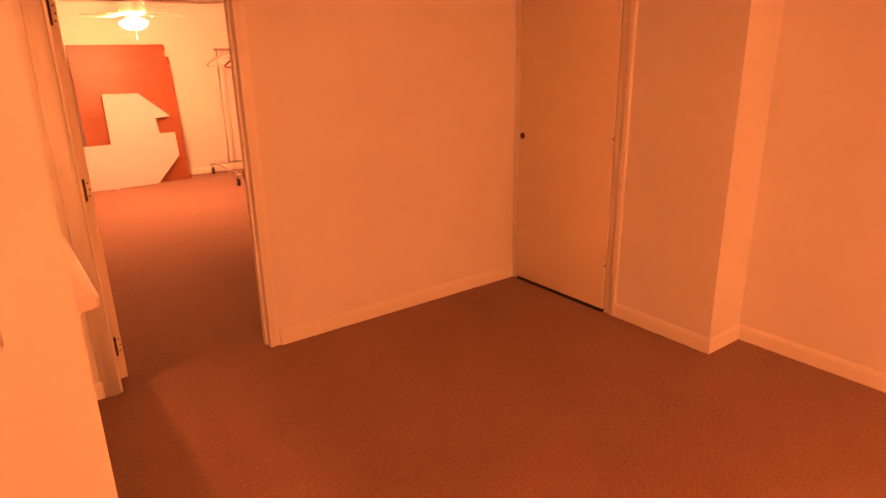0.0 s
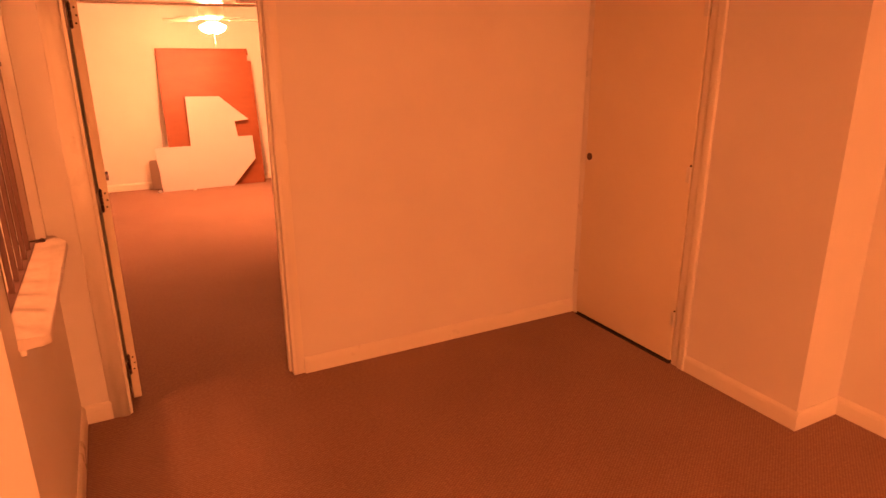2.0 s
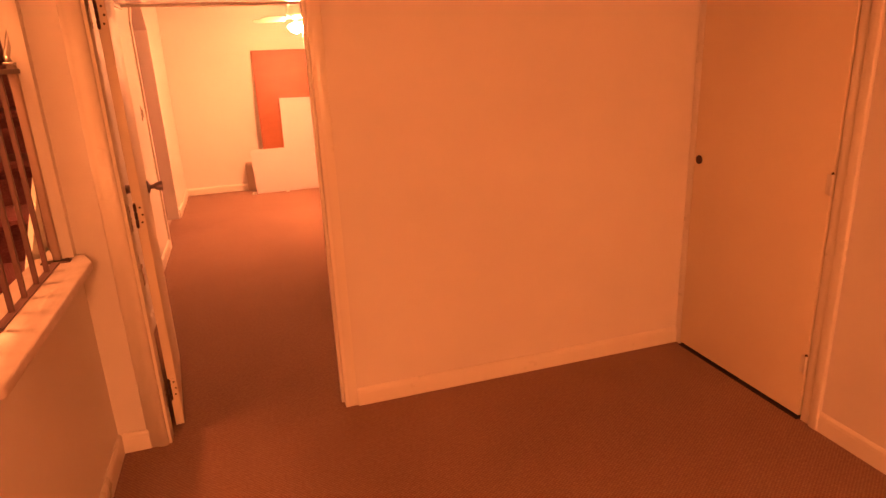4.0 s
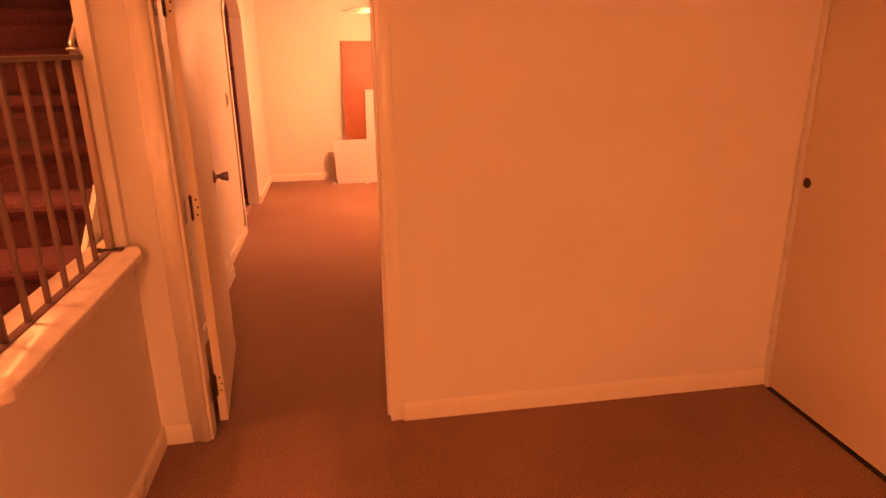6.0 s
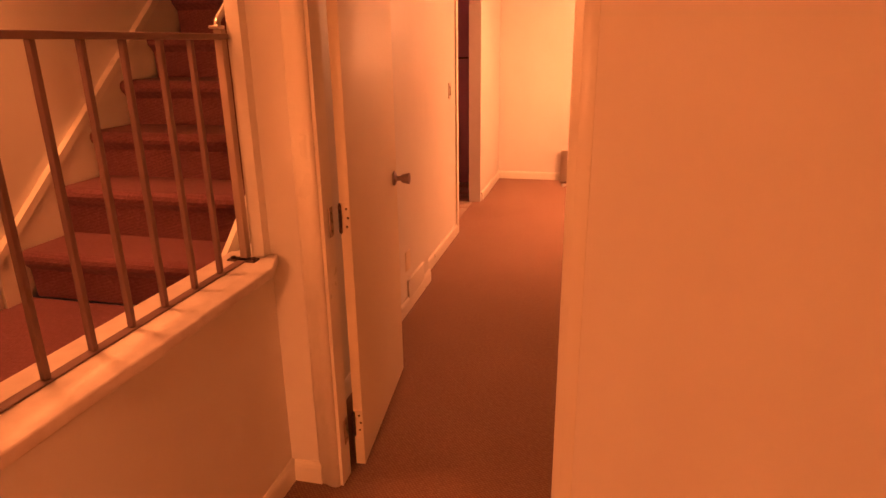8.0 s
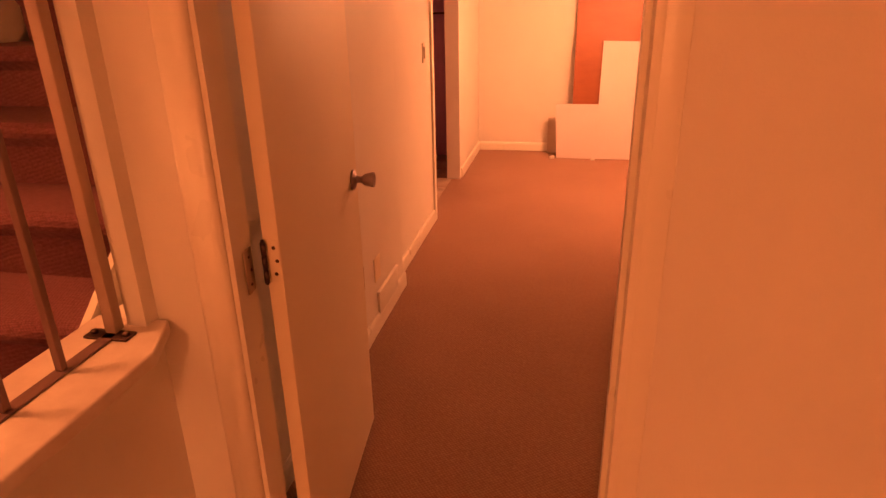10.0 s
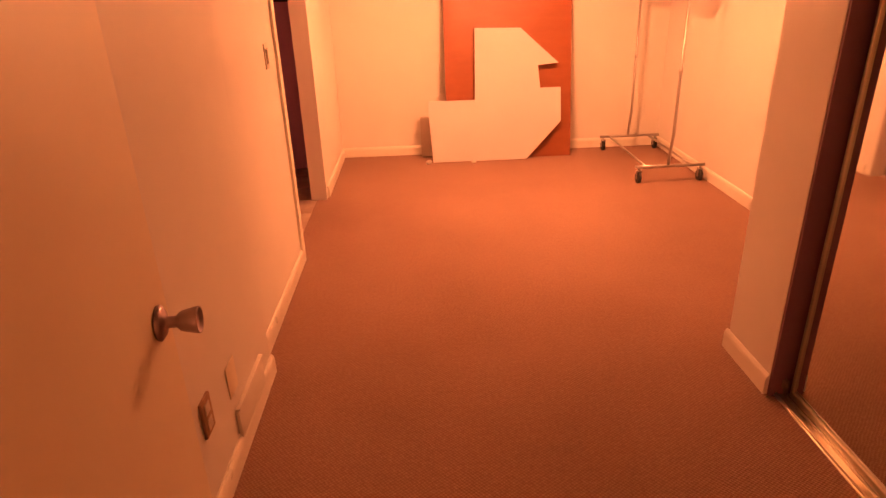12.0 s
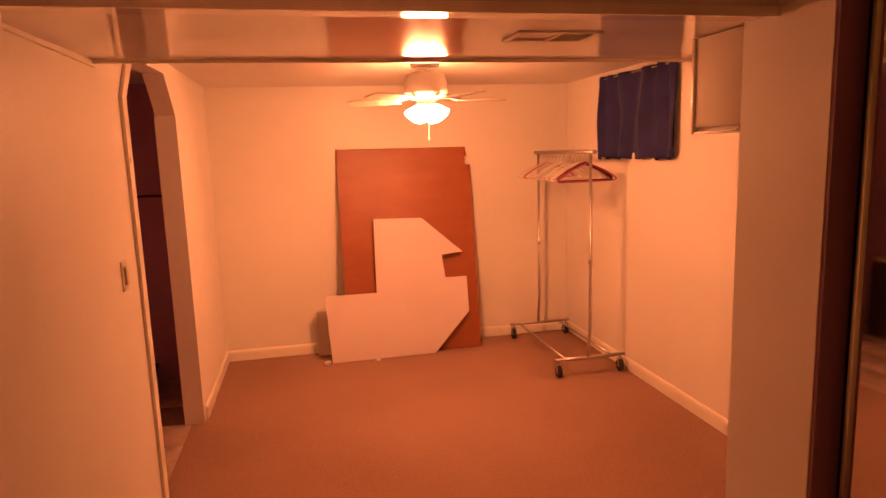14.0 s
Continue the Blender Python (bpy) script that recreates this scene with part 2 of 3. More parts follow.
structure("ceiling_hall", boxes((-1.62, 3.1, -5.82, -1.13, CZ, CZ + 0.1), (-0.23, 3.1, -1.13, 0.11, CZ, CZ + 0.1)), CEIL, "off-white painted hall ceiling")
# stairwell
structure("wall_stairwell", boxes((-1.52, -1.235, -1.13, 3.0, 0, 3.7), (-1.235, -0.27, 2.88, 3.0, 0, 3.7), (-0.23, -0.13, -1.13, 3.0, CZ + 0.1, 3.7), (-1.235, -0.23, -1.25, -1.13, CZ + 0.1, 3.7)), WALL, "cream painted stairwell walls")
structure("ceiling_stairwell", boxes((-1.52, -0.13, -1.25, 3.0, 3.7, 3.8)), CEIL, "off-white stairwell ceiling")
# far room
structure("wall_left", boxes((-0.152, LW, 0.068, 0.30, 0, CZ), (-0.27, LW, 0.30, 2.04, 0, CZ), (-0.27, LW2, 2.04, 3.20, 0, CZ), (-0.30, LW2, 4.27, FAR, 0, CZ)), WALL, "cream painted left wall of the far room")
structure("wall_far", boxes((-0.30, 2.83, FAR, FAR + 0.12, 0, CZ)), WALL, "cream painted far wall")
WY0, WY1, WZ0, WZ1 = 3.85, 4.70, 1.55, 2.05
structure("wall_right", boxes((EAST, 2.83, 0.11, WY0, 0, CZ), (EAST, 2.83, WY1, FAR, 0, CZ), (EAST, 2.83, WY0, WY1, 0, WZ0), (EAST, 2.83, WY0, WY1, WZ1, CZ)), WALL, "cream painted right wall with a small high window")
structure("wall_closet_end", boxes((CW, EAST, 1.735, 2.065, 0, CZ), (CW, CW + 0.1, T, 1.735, 2.0, CZ)), WALL, "cream painted closet end wall")
structure("ceiling_far_room", boxes((-1.7, 2.83, T, 5.58, CZ, CZ + 0.1)), CEIL, "off-white painted ceiling")
# arched opening in the left wall
ARCH = [(3.20, CZ), (3.20, 1.85), (3.40, 2.05), (4.05, 2.06), (4.27, 1.85), (4.27, CZ)]
structure("wall_arch_head", extrude_profile(ARCH, -0.29, LW2, "x"), WALL, "head of the arched opening with cut corners")
# dark side room behind the arch, purple of its shade put into the wall colour
structure("wall_side_room", boxes((-1.7, -1.58, 3.0, 5.27, 0, CZ), (-1.58, -0.27, 3.0, 3.1, 0, CZ), (-1.58, -0.30, 5.15, 5.27, 0, CZ)), SIDE_WALL, "walls of the unlit side room, tint of the shade in their colour")

# boxed duct across the ceiling
SOF = [(1.93, CZ), (1.93, 1.941), (2.06, 1.950), (2.86, 1.960), (2.86, CZ)]
structure("soffit", extrude_profile(SOF, LW2 - 0.01, EAST, "x"), SOFFIT, "glossy cream boxed duct across the ceiling")
structure("trim_soffit_edge", boxes((LW2, EAST, 2.86, 2.872, 1.948, 1.985)), TRIM, "thin painted trim along the duct edge")
structure("trim_soffit_front", boxes((LW2 + 0.012, CW, 1.920, 1.93, 1.936, 1.962)), TRIM, "thin painted trim along the near duct edge")
structure("trim_soffit_side", boxes((LW2, LW2 + 0.012, 1.93, 2.86, 1.934, 1.9405)), TRIM, "thin painted trim under the duct")


def baseboard(name, a, b, normal, h=0.085, d=0.014):
    """A board along the floor from a to b, standing proud towards normal, its top edge rounded."""
    prof = [(0, 0.0), (d, 0.0), (d, h * 0.72), (d * 0.8, h * 0.88), (d * 0.35, h), (0, h)]
    a, b, n = Vector((*a, 0)), Vector((*b, 0)), Vector((*normal, 0))
    bm = bmesh.new()
    rings = [[bm.verts.new(p + n * u + Vector((0, 0, v))) for u, v in prof] for p in (a, b)]
    bm.faces.new(rings[0]), bm.faces.new(rings[1])
    for i in range(len(prof)):
        j = (i + 1) % len(prof)
        bm.faces.new((rings[0][i], rings[0][j], rings[1][j], rings[1][i]))
    return structure(name, bm, TRIM, "white painted baseboard")


baseboard("baseboard", (0.895, 0), (CD - 0.014, 0), (0, -1))
baseboard("baseboard", (HW + 0.014, 0), (0.012, 0), (0, -1))
baseboard("baseboard", (HW, -1.25), (HW, 0), (1, 0))
baseboard("baseboard", (-0.28, -1.25), (HW + 0.014, -1.25), (0, -1))
baseboard("baseboard", (CD, -1.519), (CD, -0.905), (-1, 0))
baseboard("baseboard", (CD, -1.505), (2.911, -1.505), (0, -1))
baseboard("baseboard", (2.925, -5.7), (2.925, -1.505), (-1, 0))
baseboard("baseboard", (LW, 0.13), (LW, 2.054), (1, 0))
baseboard("baseboard", (LW2, 2.054), (LW2, 3.14), (1, 0))
baseboard("baseboard", (LW2, 4.33), (LW2, FAR), (1, 0))
baseboard("baseboard", (LW2 + 0.014, FAR), (EAST - 0.014, FAR), (0, -1))
baseboard("baseboard", (EAST, 2.079), (EAST, FAR), (-1, 0))
baseboard("baseboard", (CW, 1.735), (CW, 2.079), (-1, 0))
baseboard("baseboard", (CW, 2.065), (EAST - 0.014, 2.065), (0, 1))


def casing(name, x0, x1, y0, y1, z0, z1, axis, out):
    """A moulded upright or head: two steps and a rounded edge."""
    bm = boxes((x0, x1, y0, y1, z0, z1))
    return structure(name, soft(bm, 0.004, 2), TRIM, "white painted door casing")


# doorway 1: jambs, stops and casings of the hall side
XL, XR = 0.091, 0.838
structure("door_jamb", boxes((0.072, XL, -0.004, 0.071, 0, 2.0), (XR, 0.858, -0.004, T + 0.004, 0, 2.0), (0.072, 0.858, -0.004, T + 0.004, 2.0, 2.02)), TRIM, "white painted door jamb")
structure("door_stop", boxes((XR - 0.011, XR, 0.045, 0.075, 0, 1.989), (XL, XR, 0.045, 0.075, 1.989, 2.0)), TRIM, "white painted door stop")
MOULD = [(0.004, 0), (0.004, -0.004), (0.010, -0.0075), (0.020, -0.0085), (0.030, -0.0105), (0.040, -0.0150), (0.050, -0.0185), (0.060, -0.0195), (0.070, -0.0185), (0.077, -0.0145), (0.080, -0.009), (0.080, 0)]
bm = extrude_profile(MOULD, 0, 2.05, "z")
for f in bm.faces:
    f.smooth = len(f.verts) == 4
structure("casing", bm, TRIM, "white painted moulded door casing")
casing("casing", 0.852, 0.893, -0.0045, 0, 0, 2.05, "z", -1)
casing("casing", 0.012, 0.893, -0.014, 0, 2.05, 2.098, "x", -1)
casing("casing", 0.861, 0.916, T, T + 0.016, 0, 2.05, "z", 1)
# casing round the hall closet door
DY0, DY1 = -0.815, -0.046
casing("casing", CD - 0.014, CD, -0.044, -0.002, 0, 2.04, "z", -1)
casing("casing", CD - 0.020, CD, -0.905, -0.866, 0, 2.0, "z", -1)
casing("casing", CD - 0.010, CD, -0.8655, -0.818, 0, 2.0, "z", -1)
casing("casing", CD - 0.018, CD, -0.905, -0.002, 2.0, 2.05, "y", -1)
# strip added to darken the wall end that faces away from the lamps
structure("closet_end_shade", boxes((CW + 0.002, CW + 0.085, 1.722, 1.735, 0, 2.0)), END_SHADE, "dark strip standing for the shade on the closet wall end")
# sheet added over the wall: the closet's inner shade as colour
structure("closet_inner_shade", boxes((CW + 0.086, 2.60, 1.726, 1.735, 0, 2.0)), GAP_SHADE, "dark sheet standing for the shade inside the closet")
# shade of the gap below the door leaf, laid as a black strip
structure("door_gap_shade", boxes((CD - 0.022, CD + 0.02, DY0 + 0.004, DY1 - 0.004, 0.0, 0.005)), GAP_SHADE, "black strip standing for the shade under the closet door")
# arch trim
structure("trim_arch", boxes((LW2, LW2 + 0.014, 3.14, 3.20, 0, 1.86)), TRIM, "white painted arch trim")
structure("trim_arch_head", extrude_profile([(3.14, 1.86), (3.20, 1.86), (3.36, 2.03), (3.30, 2.06)], LW2, LW2 + 0.014, "x"), TRIM, "white painted arch trim")


# ---- things: doors ----
def knob_mesh(m):
    return lathe([(0, 0), (0.031, 0), (0.032, 0.004), (0.024, 0.010), (0.013, 0.013), (0.0105, 0.016), (0.0105, 0.030), (0.0165, 0.036), (0.0185, 0.040),
                  (0.0240, 0.066), (0.0235, 0.069), (0.0215, 0.069), (0.019, 0.064), (0, 0.062)], 28, m)


def room_door():
    d = thing("room_door", "flush white painted door standing open against the wall beside the doorway", "door", at=(0.115, 0.102, 0), rz=5.8)
    lx0, lx1, L = -0.013, 0.022, 0.735
    part("door_leaf", softbox(lx0, lx1, 0, L, 0.020, 1.985, 0.002), DOORP, d)
    m = Matrix.Translation((lx1, 0.676, 0.966)) @ pose(0, 0, 0, 0, 90, 0)
    part("door_knob", knob_mesh(m), KNOBM, d, "satin metal door knob")
    m = Matrix.Translation((lx0, 0.676, 0.966)) @ pose(0, 0, 0, 0, -90, 0)
    part("door_knob", knob_mesh(m), KNOBM, d, "satin metal door knob")
    part("latch_plate", softbox(lx0 + 0.006, lx1 - 0.006, L, L + 0.002, 0.935, 0.995, 0.001), HINGEM, d)
    for z in (0.20, 0.975, 1.72):
        h = part("hinge", tube(bmesh.new(), [(-0.009, -0.013, z - 0.050), (-0.009, -0.013, z + 0.052)], 0.0035, 10), DARKMETAL, d, "butt hinge with a dark worn knuckle")
        for k in range(3):
            part("knuckle", tube(bmesh.new(), [(-0.009, -0.013, z - 0.046 + 0.032 * k), (-0.009, -0.013, z - 0.018 + 0.032 * k)], 0.0058, 10), DARKMETAL, h)
        part("hinge_leaf", softbox(lx0 + 0.002, 0.020, -0.0022, -0.0002, z - 0.048, z + 0.048, 0.0008), DOORP, h, "painted-over hinge leaf")
        part("hinge_leaf", softbox(-0.0285, -0.0250, -0.072, -0.036, z - 0.048, z + 0.048, 0.0008), HINGEM, h, "worn hinge leaf")
        for k in (-0.030, 0.0, 0.030):
            mm = Matrix.Translation((0.009 + 0.005 * (k == 0), -0.0024, z + k)) @ pose(0, 0, 0, 90, 0, 0)
            part("screw", lathe([(0, 0), (0.0045, 0), (0.0035, 0.0015), (0, 0.002)], 8, mm), DARKMETAL, h)
            mm = Matrix.Translation((-0.0250, -0.055 + 0.006 * (k == 0), z + k)) @ pose(0, 0, 0, 0, 90, 0)
            part("screw", lathe([(0, 0), (0.004, 0), (0.003, 0.0015), (0, 0.002)], 8, mm), DARKMETAL, h)
    return d


room_door()

strike = thing("strike_plate", "worn metal strike plate set in the white door jamb", "door hardware", at=(XR, 0.095, 0.945))
part("plate", softbox(-0.0022, 0.0, -0.014, 0.014, -0.03, 0.03, 0.001), HINGEM, strike)
part("lip", softbox(-0.004, -0.002, 0.010, 0.020, -0.02, 0.02, 0.001), DARKMETAL, strike)


def closet_door():
    d = thing("closet_door", "closed flush cream painted closet door with a small dark pull", "door", at=(CD, 0, 0))
    part("door_leaf", softbox(-0.016, 0.028, DY0 + 0.003, DY1 - 0.003, 0.018, 1.997, 0.002), DOORP, d)
    m = Matrix.Translation((-0.016, -0.083, 0.995)) @ pose(0, 0, 0, 0, -90, 0)
    part("door_knob", lathe([(0, 0), (0.021, 0), (0.021, 0.003), (0.017, 0.005), (0.015, 0.003), (0.008, 0.004), (0, 0.005)], 24, m), DARKMETAL, d, "small tarnished flush round pull")
    for z in (0.255, 1.005, 1.76):
        h = part("hinge", tube(bmesh.new(), [(-0.020, DY0 + 0.001, z - 0.04), (-0.020, DY0 + 0.001, z + 0.04)], 0.005, 8), TRIM, d, "painted-over hinge")
        part("hinge_leaf", softbox(-0.0185, -0.0162, DY0 + 0.003, DY0 + 0.026, z - 0.038, z + 0.038, 0.001), TRIM, h)
        part("pin", lathe([(0, 0.04), (0.006, 0.041), (0.004, 0.048), (0, 0.05)], 8, Matrix.Translation((-0.020, DY0 + 0.001, z))), DARKMETAL, h)
    part("threshold_shadow_strip", boxes((0.0, 0.03, DY0, DY1, 0.0, 0.017)), GAP_SHADE, d)
    return d


closet_door()
# unseen inner walls, darkness of the closed closet put into their colour
structure("wall_hall_closet_inner", boxes((3.1, 3.2, -1.48, 0.0, 0, CZ), (2.76, 3.1, -0.02, 0.0, 0, CZ)), GAP_SHADE, "inside of the hall closet with its shade painted dark")


# ---- mirrored closet ----
def mirror_door(x, y0, y1, label):
    d = thing("mirror_door", label, "sliding door", "mirrored closet doors")
    part("mirror", boxes((x, x + 0.005, y0 + 0.012, y1 - 0.012, 0.045, 1.965)), MIRROR, d, "tall mirror pane")
    part("backing", boxes((x + 0.006, x + 0.018, y0 + 0.012, y1 - 0.012, 0.045, 1.965)), BOARD_EDGE, d)
    for a, b in ((y0, y0 + 0.014), (y1 - 0.014, y1)):
        part("stile", softbox(x - 0.008, x + 0.022, a, b, 0.02, 1.985, 0.002), ALU, d)
    part("bottom_rail", softbox(x - 0.008, x + 0.022, y0 + 0.014, y1 - 0.014, 0.02, 0.045, 0.002), ALU, d)
    part("top_rail", softbox(x - 0.008, x + 0.022, y0 + 0.014, y1 - 0.014, 1.965, 1.985, 0.002), ALU, d)
    return d


mirror_door(1.868, 0.86, 1.690, "mirrored sliding closet door in an aluminium frame, slightly open")
mirror_door(1.905, 0.12, 0.90, "mirrored sliding closet door behind the other one")
tr = thing("door_track", "aluminium floor track of the mirrored closet doors", "door track")
part("base", softbox(1.822, 1.945, 0.112, 1.732, 0.0, 0.006, 0.002), ALU, tr)
for x in (1.826, 1.858, 1.896, 1.936):
    part("ridge", softbox(x, x + 0.005, 0.112, 1.732, 0.006, 0.017, 0.0015), ALU, tr)
roller = thing("floor_guide", "small metal roller guide beside the mirrored door in the track", "door hardware", at=(1.85, 1.712, 0.006))
part("wheel", tube(bmesh.new(), [(-0.006, 0, 0.05), (0.006, 0, 0.05)], 0.018, 16), HINGEM, roller)
part("bracket", softbox(0.006, 0.009, -0.012, 0.012, 0, 0.07, 0.001), HINGEM, roller)
# closet shade painted into the back wall
structure("wall_closet_back", boxes((2.60, EAST, T, 1.735, 0, CZ)), GAP_SHADE, "back of the mirrored closet with its shade painted dark")


# ---- staircase ----
X0, X1, Z0, R, U, Y0 = -1.235, -0.27, 0.585, 0.197, 0.228, 0.065
stairs = thing("staircase", "carpeted staircase rising from a landing between painted skirt boards", "staircase")
part("landing", boxes((X0, -0.232, -1.128, Y0 + 0.03, 0.0, Z0)), STAIR_CARPET, stairs, "carpeted stair landing")
for k in range(9):
    y, z = Y0 + k * U, Z0 + k * R
    prof = [(y + 0.045, z), (y + 0.038, z + R - 0.080), (y + 0.022, z + R - 0.062), (y + 0.006, z + R - 0.048), (y, z + R - 0.032), (y + 0.002, z + R - 0.016), (y + 0.012, z + R - 0.004), (y + 0.03, z + R),
            (y + U + 0.045, z + R), (y + U + 0.045, z)]
    part("step", extrude_profile(prof, X0 + 0.030, X1 - 0.002, "x"), STAIR_CARPET, stairs, "carpeted step with a rounded nosing")
top = Y0 + 9 * U
part("upper_landing", boxes((X0, X1, top + 0.045, 2.88, Z0 + 8 * R, Z0 + 9 * R)), STAIR_CARPET, stairs)
s = R / U


def skirt_profile(y0, y1, lift, drop):
    za, zb = Z0 + (y0 - Y0) * s, Z0 + (y1 - Y0) * s
    return [(y0, za - drop), (y0, za + lift), (y1, zb + lift), (y1, zb - drop)]


part("skirt_board", extrude_profile(skirt_profile(-0.02, top, 0.235, 0.0), X0, X0 + 0.022, "x"), WALL, stairs, "painted skirt board along the wall")
part("skirt_cap", extrude_profile(skirt_profile(-0.05, top, 0.275, -0.235), X0, X0 + 0.030, "x"), TRIM, stairs, "lighter cap moulding on the skirt board")
part("skirt_board", extrude_profile(skirt_profile(-0.22, top, 0.36, 0.05), X1, X1 + 0.02, "x"), TRIM, stairs, "white skirt board on the open side")
lb = thing("landing_baseboard", "white baseboard round the stair landing", "baseboard")
part("side_board", softbox(X0, X0 + 0.014, -1.12, -0.025, Z0 + 0.001, Z0 + 0.12, 0.003), TRIM, lb)
handrail = thing("handrail", "dark metal handrail on brackets on the stairwell wall", "handrail")
part("rail", tube(bmesh.new(), [(X0 + 0.07, -0.72, 1.44), (X0 + 0.07, -0.60, 1.50), (X0 + 0.07, 1.2, 1.50 + 1.8 * s)], 0.018, 12), DARKMETAL, handrail)
for y in (0.05, 1.3):
    part("bracket", tube(bmesh.new(), [(X0, y, 1.44 + y * s), (X0 + 0.05, y, 1.44 + y * s), (X0 + 0.07, y, 1.49 + y * s)], 0.007, 8), DARKMETAL, handrail)

# ---- ledges and railings of the half wall ----
ledge = thing("ledge", "white painted wooden ledge on the stair half wall", "ledge")
LEDGE_PLAN = [(-0.245, -1.128), (-0.110, -1.097), (-0.050, -1.097), (-0.030, -1.080), (-0.030, -0.125), (-0.078, -0.0045), (-0.245, -0.0045)]
part("board", soft(extrude_profile(LEDGE_PLAN, 0.842, 0.874, "z"), 0.006, 3), LEDGE, ledge)
part("apron", softbox(HW + 0.0005, -0.088, -1.094, -0.018, 0.822, 0.8415, 0.004), TRIM, ledge)
ledge2 = thing("ledge", "white painted wooden ledge over the landing half wall", "ledge")
part("board", softbox(-1.5, -0.284, -1.29, -1.095, 0.8555, 0.874, 0.006, 3), LEDGE, ledge2)

rail = thing("stair_railing", "dark painted iron railing with upright bars standing on the painted ledge", "railing")
RX = -0.150
part("bottom_bar", softbox(RX - 0.014, RX + 0.014, -1.09, -0.07, 0.8745, 0.880, 0.002), RAILM, rail)
part("top_bar", softbox(RX - 0.017, RX + 0.017, -1.09, -0.055, 1.532, 1.548, 0.003), RAILM, rail)
for y in (-0.976, -0.846, -0.718, -0.594, -0.471, -0.343, -0.219):
    part("baluster", softbox(RX - 0.0072, RX + 0.0072, y - 0.0072, y + 0.0072, 0.881, 1.532, 0.0015), RAILM, rail)
post = part("newel_post", softbox(RX - 0.012, RX + 0.012, -0.088, -0.062, 0.8805, 1.56, 0.002), POSTM, rail, "paler worn end post")
part("foot_plate", softbox(RX - 0.05, RX + 0.045, -0.105, -0.07, 0.8745, 0.880, 0.001), DARKMETAL, post)
for dx in (-0.036, 0.034):
    part("bolt", lathe([(0, 0), (0.008, 0), (0.007, 0.006), (0, 0.008)], 8, Matrix.Translation((RX + dx, -0.088, 0.880))), DARKMETAL, post)
part("post_cap", softbox(RX - 0.016, RX + 0.016, -0.104, -0.070, 1.5605, 1.570, 0.003), CHROME, rail)
part("rising_bar", tube(bmesh.new(), [(RX, -0.085, 1.566), (RX - 0.012, -0.060, 1.585), (-0.166, 0.02, 1.645), (-0.166, 0.285, 1.86)], 0.010, 8), CHROME, rail, "pale rising handrail bar")
part("side_bar", tube(bmesh.new(), [(RX - 0.02, -0.048, 1.55), (RX - 0.02, -0.048, 1.05), (RX - 0.02, -0.060, 0.93), (RX, -0.082, 0.885)], 0.007, 8), RAILM, rail)

RY = -1.190
rail2 = thing("landing_railing", "dark painted iron railing with upright bars over the landing half wall", "railing")
part("bottom_bar", softbox(-1.49, -0.286, RY - 0.014, RY + 0.014, 0.8745, 0.880, 0.002), RAILM, rail2)
part("top_bar", softbox(-1.49, -0.286, RY - 0.017, RY + 0.017, 1.532, 1.548, 0.003), RAILM, rail2)
for i in range(9):
    x = -0.332 - i * 0.126
    part("baluster", softbox(x - 0.0072, x + 0.0072, RY - 0.0072, RY + 0.0072, 0.881, 1.532, 0.0015), RAILM, rail2)

# ---- far room: boards against the wall ----


def slab(outline, thick):
    """A flat board cut to an outline of (x, height), its face to -y."""
    bm = extrude_profile(outline, 0, thick, "y")
    return bm


b1 = thing("hardboard_sheet", "red-brown hardboard sheet with a notched corner leaning on the far wall", "board", at=(0.76, 5.205, 0.004))
part("sheet", slab([(0, 0), (1.085, 0), (1.080, 1.500), (1.040, 1.505), (1.040, 1.570), (1.057, 1.575), (1.045, 1.648), (0, 1.655)], 0.006), HARDBOARD, b1)
b1.matrix_basis = pose(0.76, 5.205, 0.003, -8.2, 0, 0)
b2 = thing("panel_board", "cut white panel board leaning on the red hardboard sheet", "board")
part("sheet", slab([(0.03, 0.0), (0.845, 0.0), (1.145, 0.315), (1.14, 0.60), (0.965, 0.60), (0.945, 0.785), (1.12, 0.80), (0.80, 1.09), (0.415, 1.10), (0.405, 0.52), (0.0, 0.52)], 0.012), FOAM, b2)
b2.matrix_basis = pose(0.60, 5.14, 0.004, -8.5, 0, 0)
b3 = thing("board_offcut", "small grey board offcut standing behind the white panel", "board")
part("sheet", slab([(0, 0), (0.13, 0), (0.13, 0.345), (0.05, 0.355), (0, 0.35)], 0.02), OFFCUT, b3)
b3.matrix_basis = pose(0.53, 5.36, 0.003, -6, 0, 0)
rag = thing("crumpled_scrap", "crumpled pale paper scrap on the carpet beside the panel", "scrap", at=(0.592, 5.125, 0))
bm = bmesh.new()
bmesh.ops.create_icosphere(bm, subdivisions=3, radius=1)
for v in bm.verts:
    n = noise.noise(v.co * 1.9) * 0.6 + noise.noise(v.co * 4.3) * 0.3
    v.co = Vector((v.co.x * (0.024 + 0.02 * n), v.co.y * (0.022 + 0.02 * n), max(0.0, v.co.z * (0.02 + 0.03 * n) + 0.012)))
part("scrap", bm, PALE_PLASTIC, rag)
rag2 = thing("paper_scrap", "tiny pale scrap on the carpet in front of the panel", "scrap", at=(0.98, 5.10, 0))
bm = bmesh.new()
bmesh.ops.create_icosphere(bm, subdivisions=2, radius=1)
for v in bm.verts:
    n = noise.noise(v.co * 2.3)
    v.co = Vector((v.co.x * 0.022, v.co.y * 0.012, max(0, v.co.z * 0.012 * (1 + n) + 0.006)))
part("scrap", bm, PALE_PLASTIC, rag2)


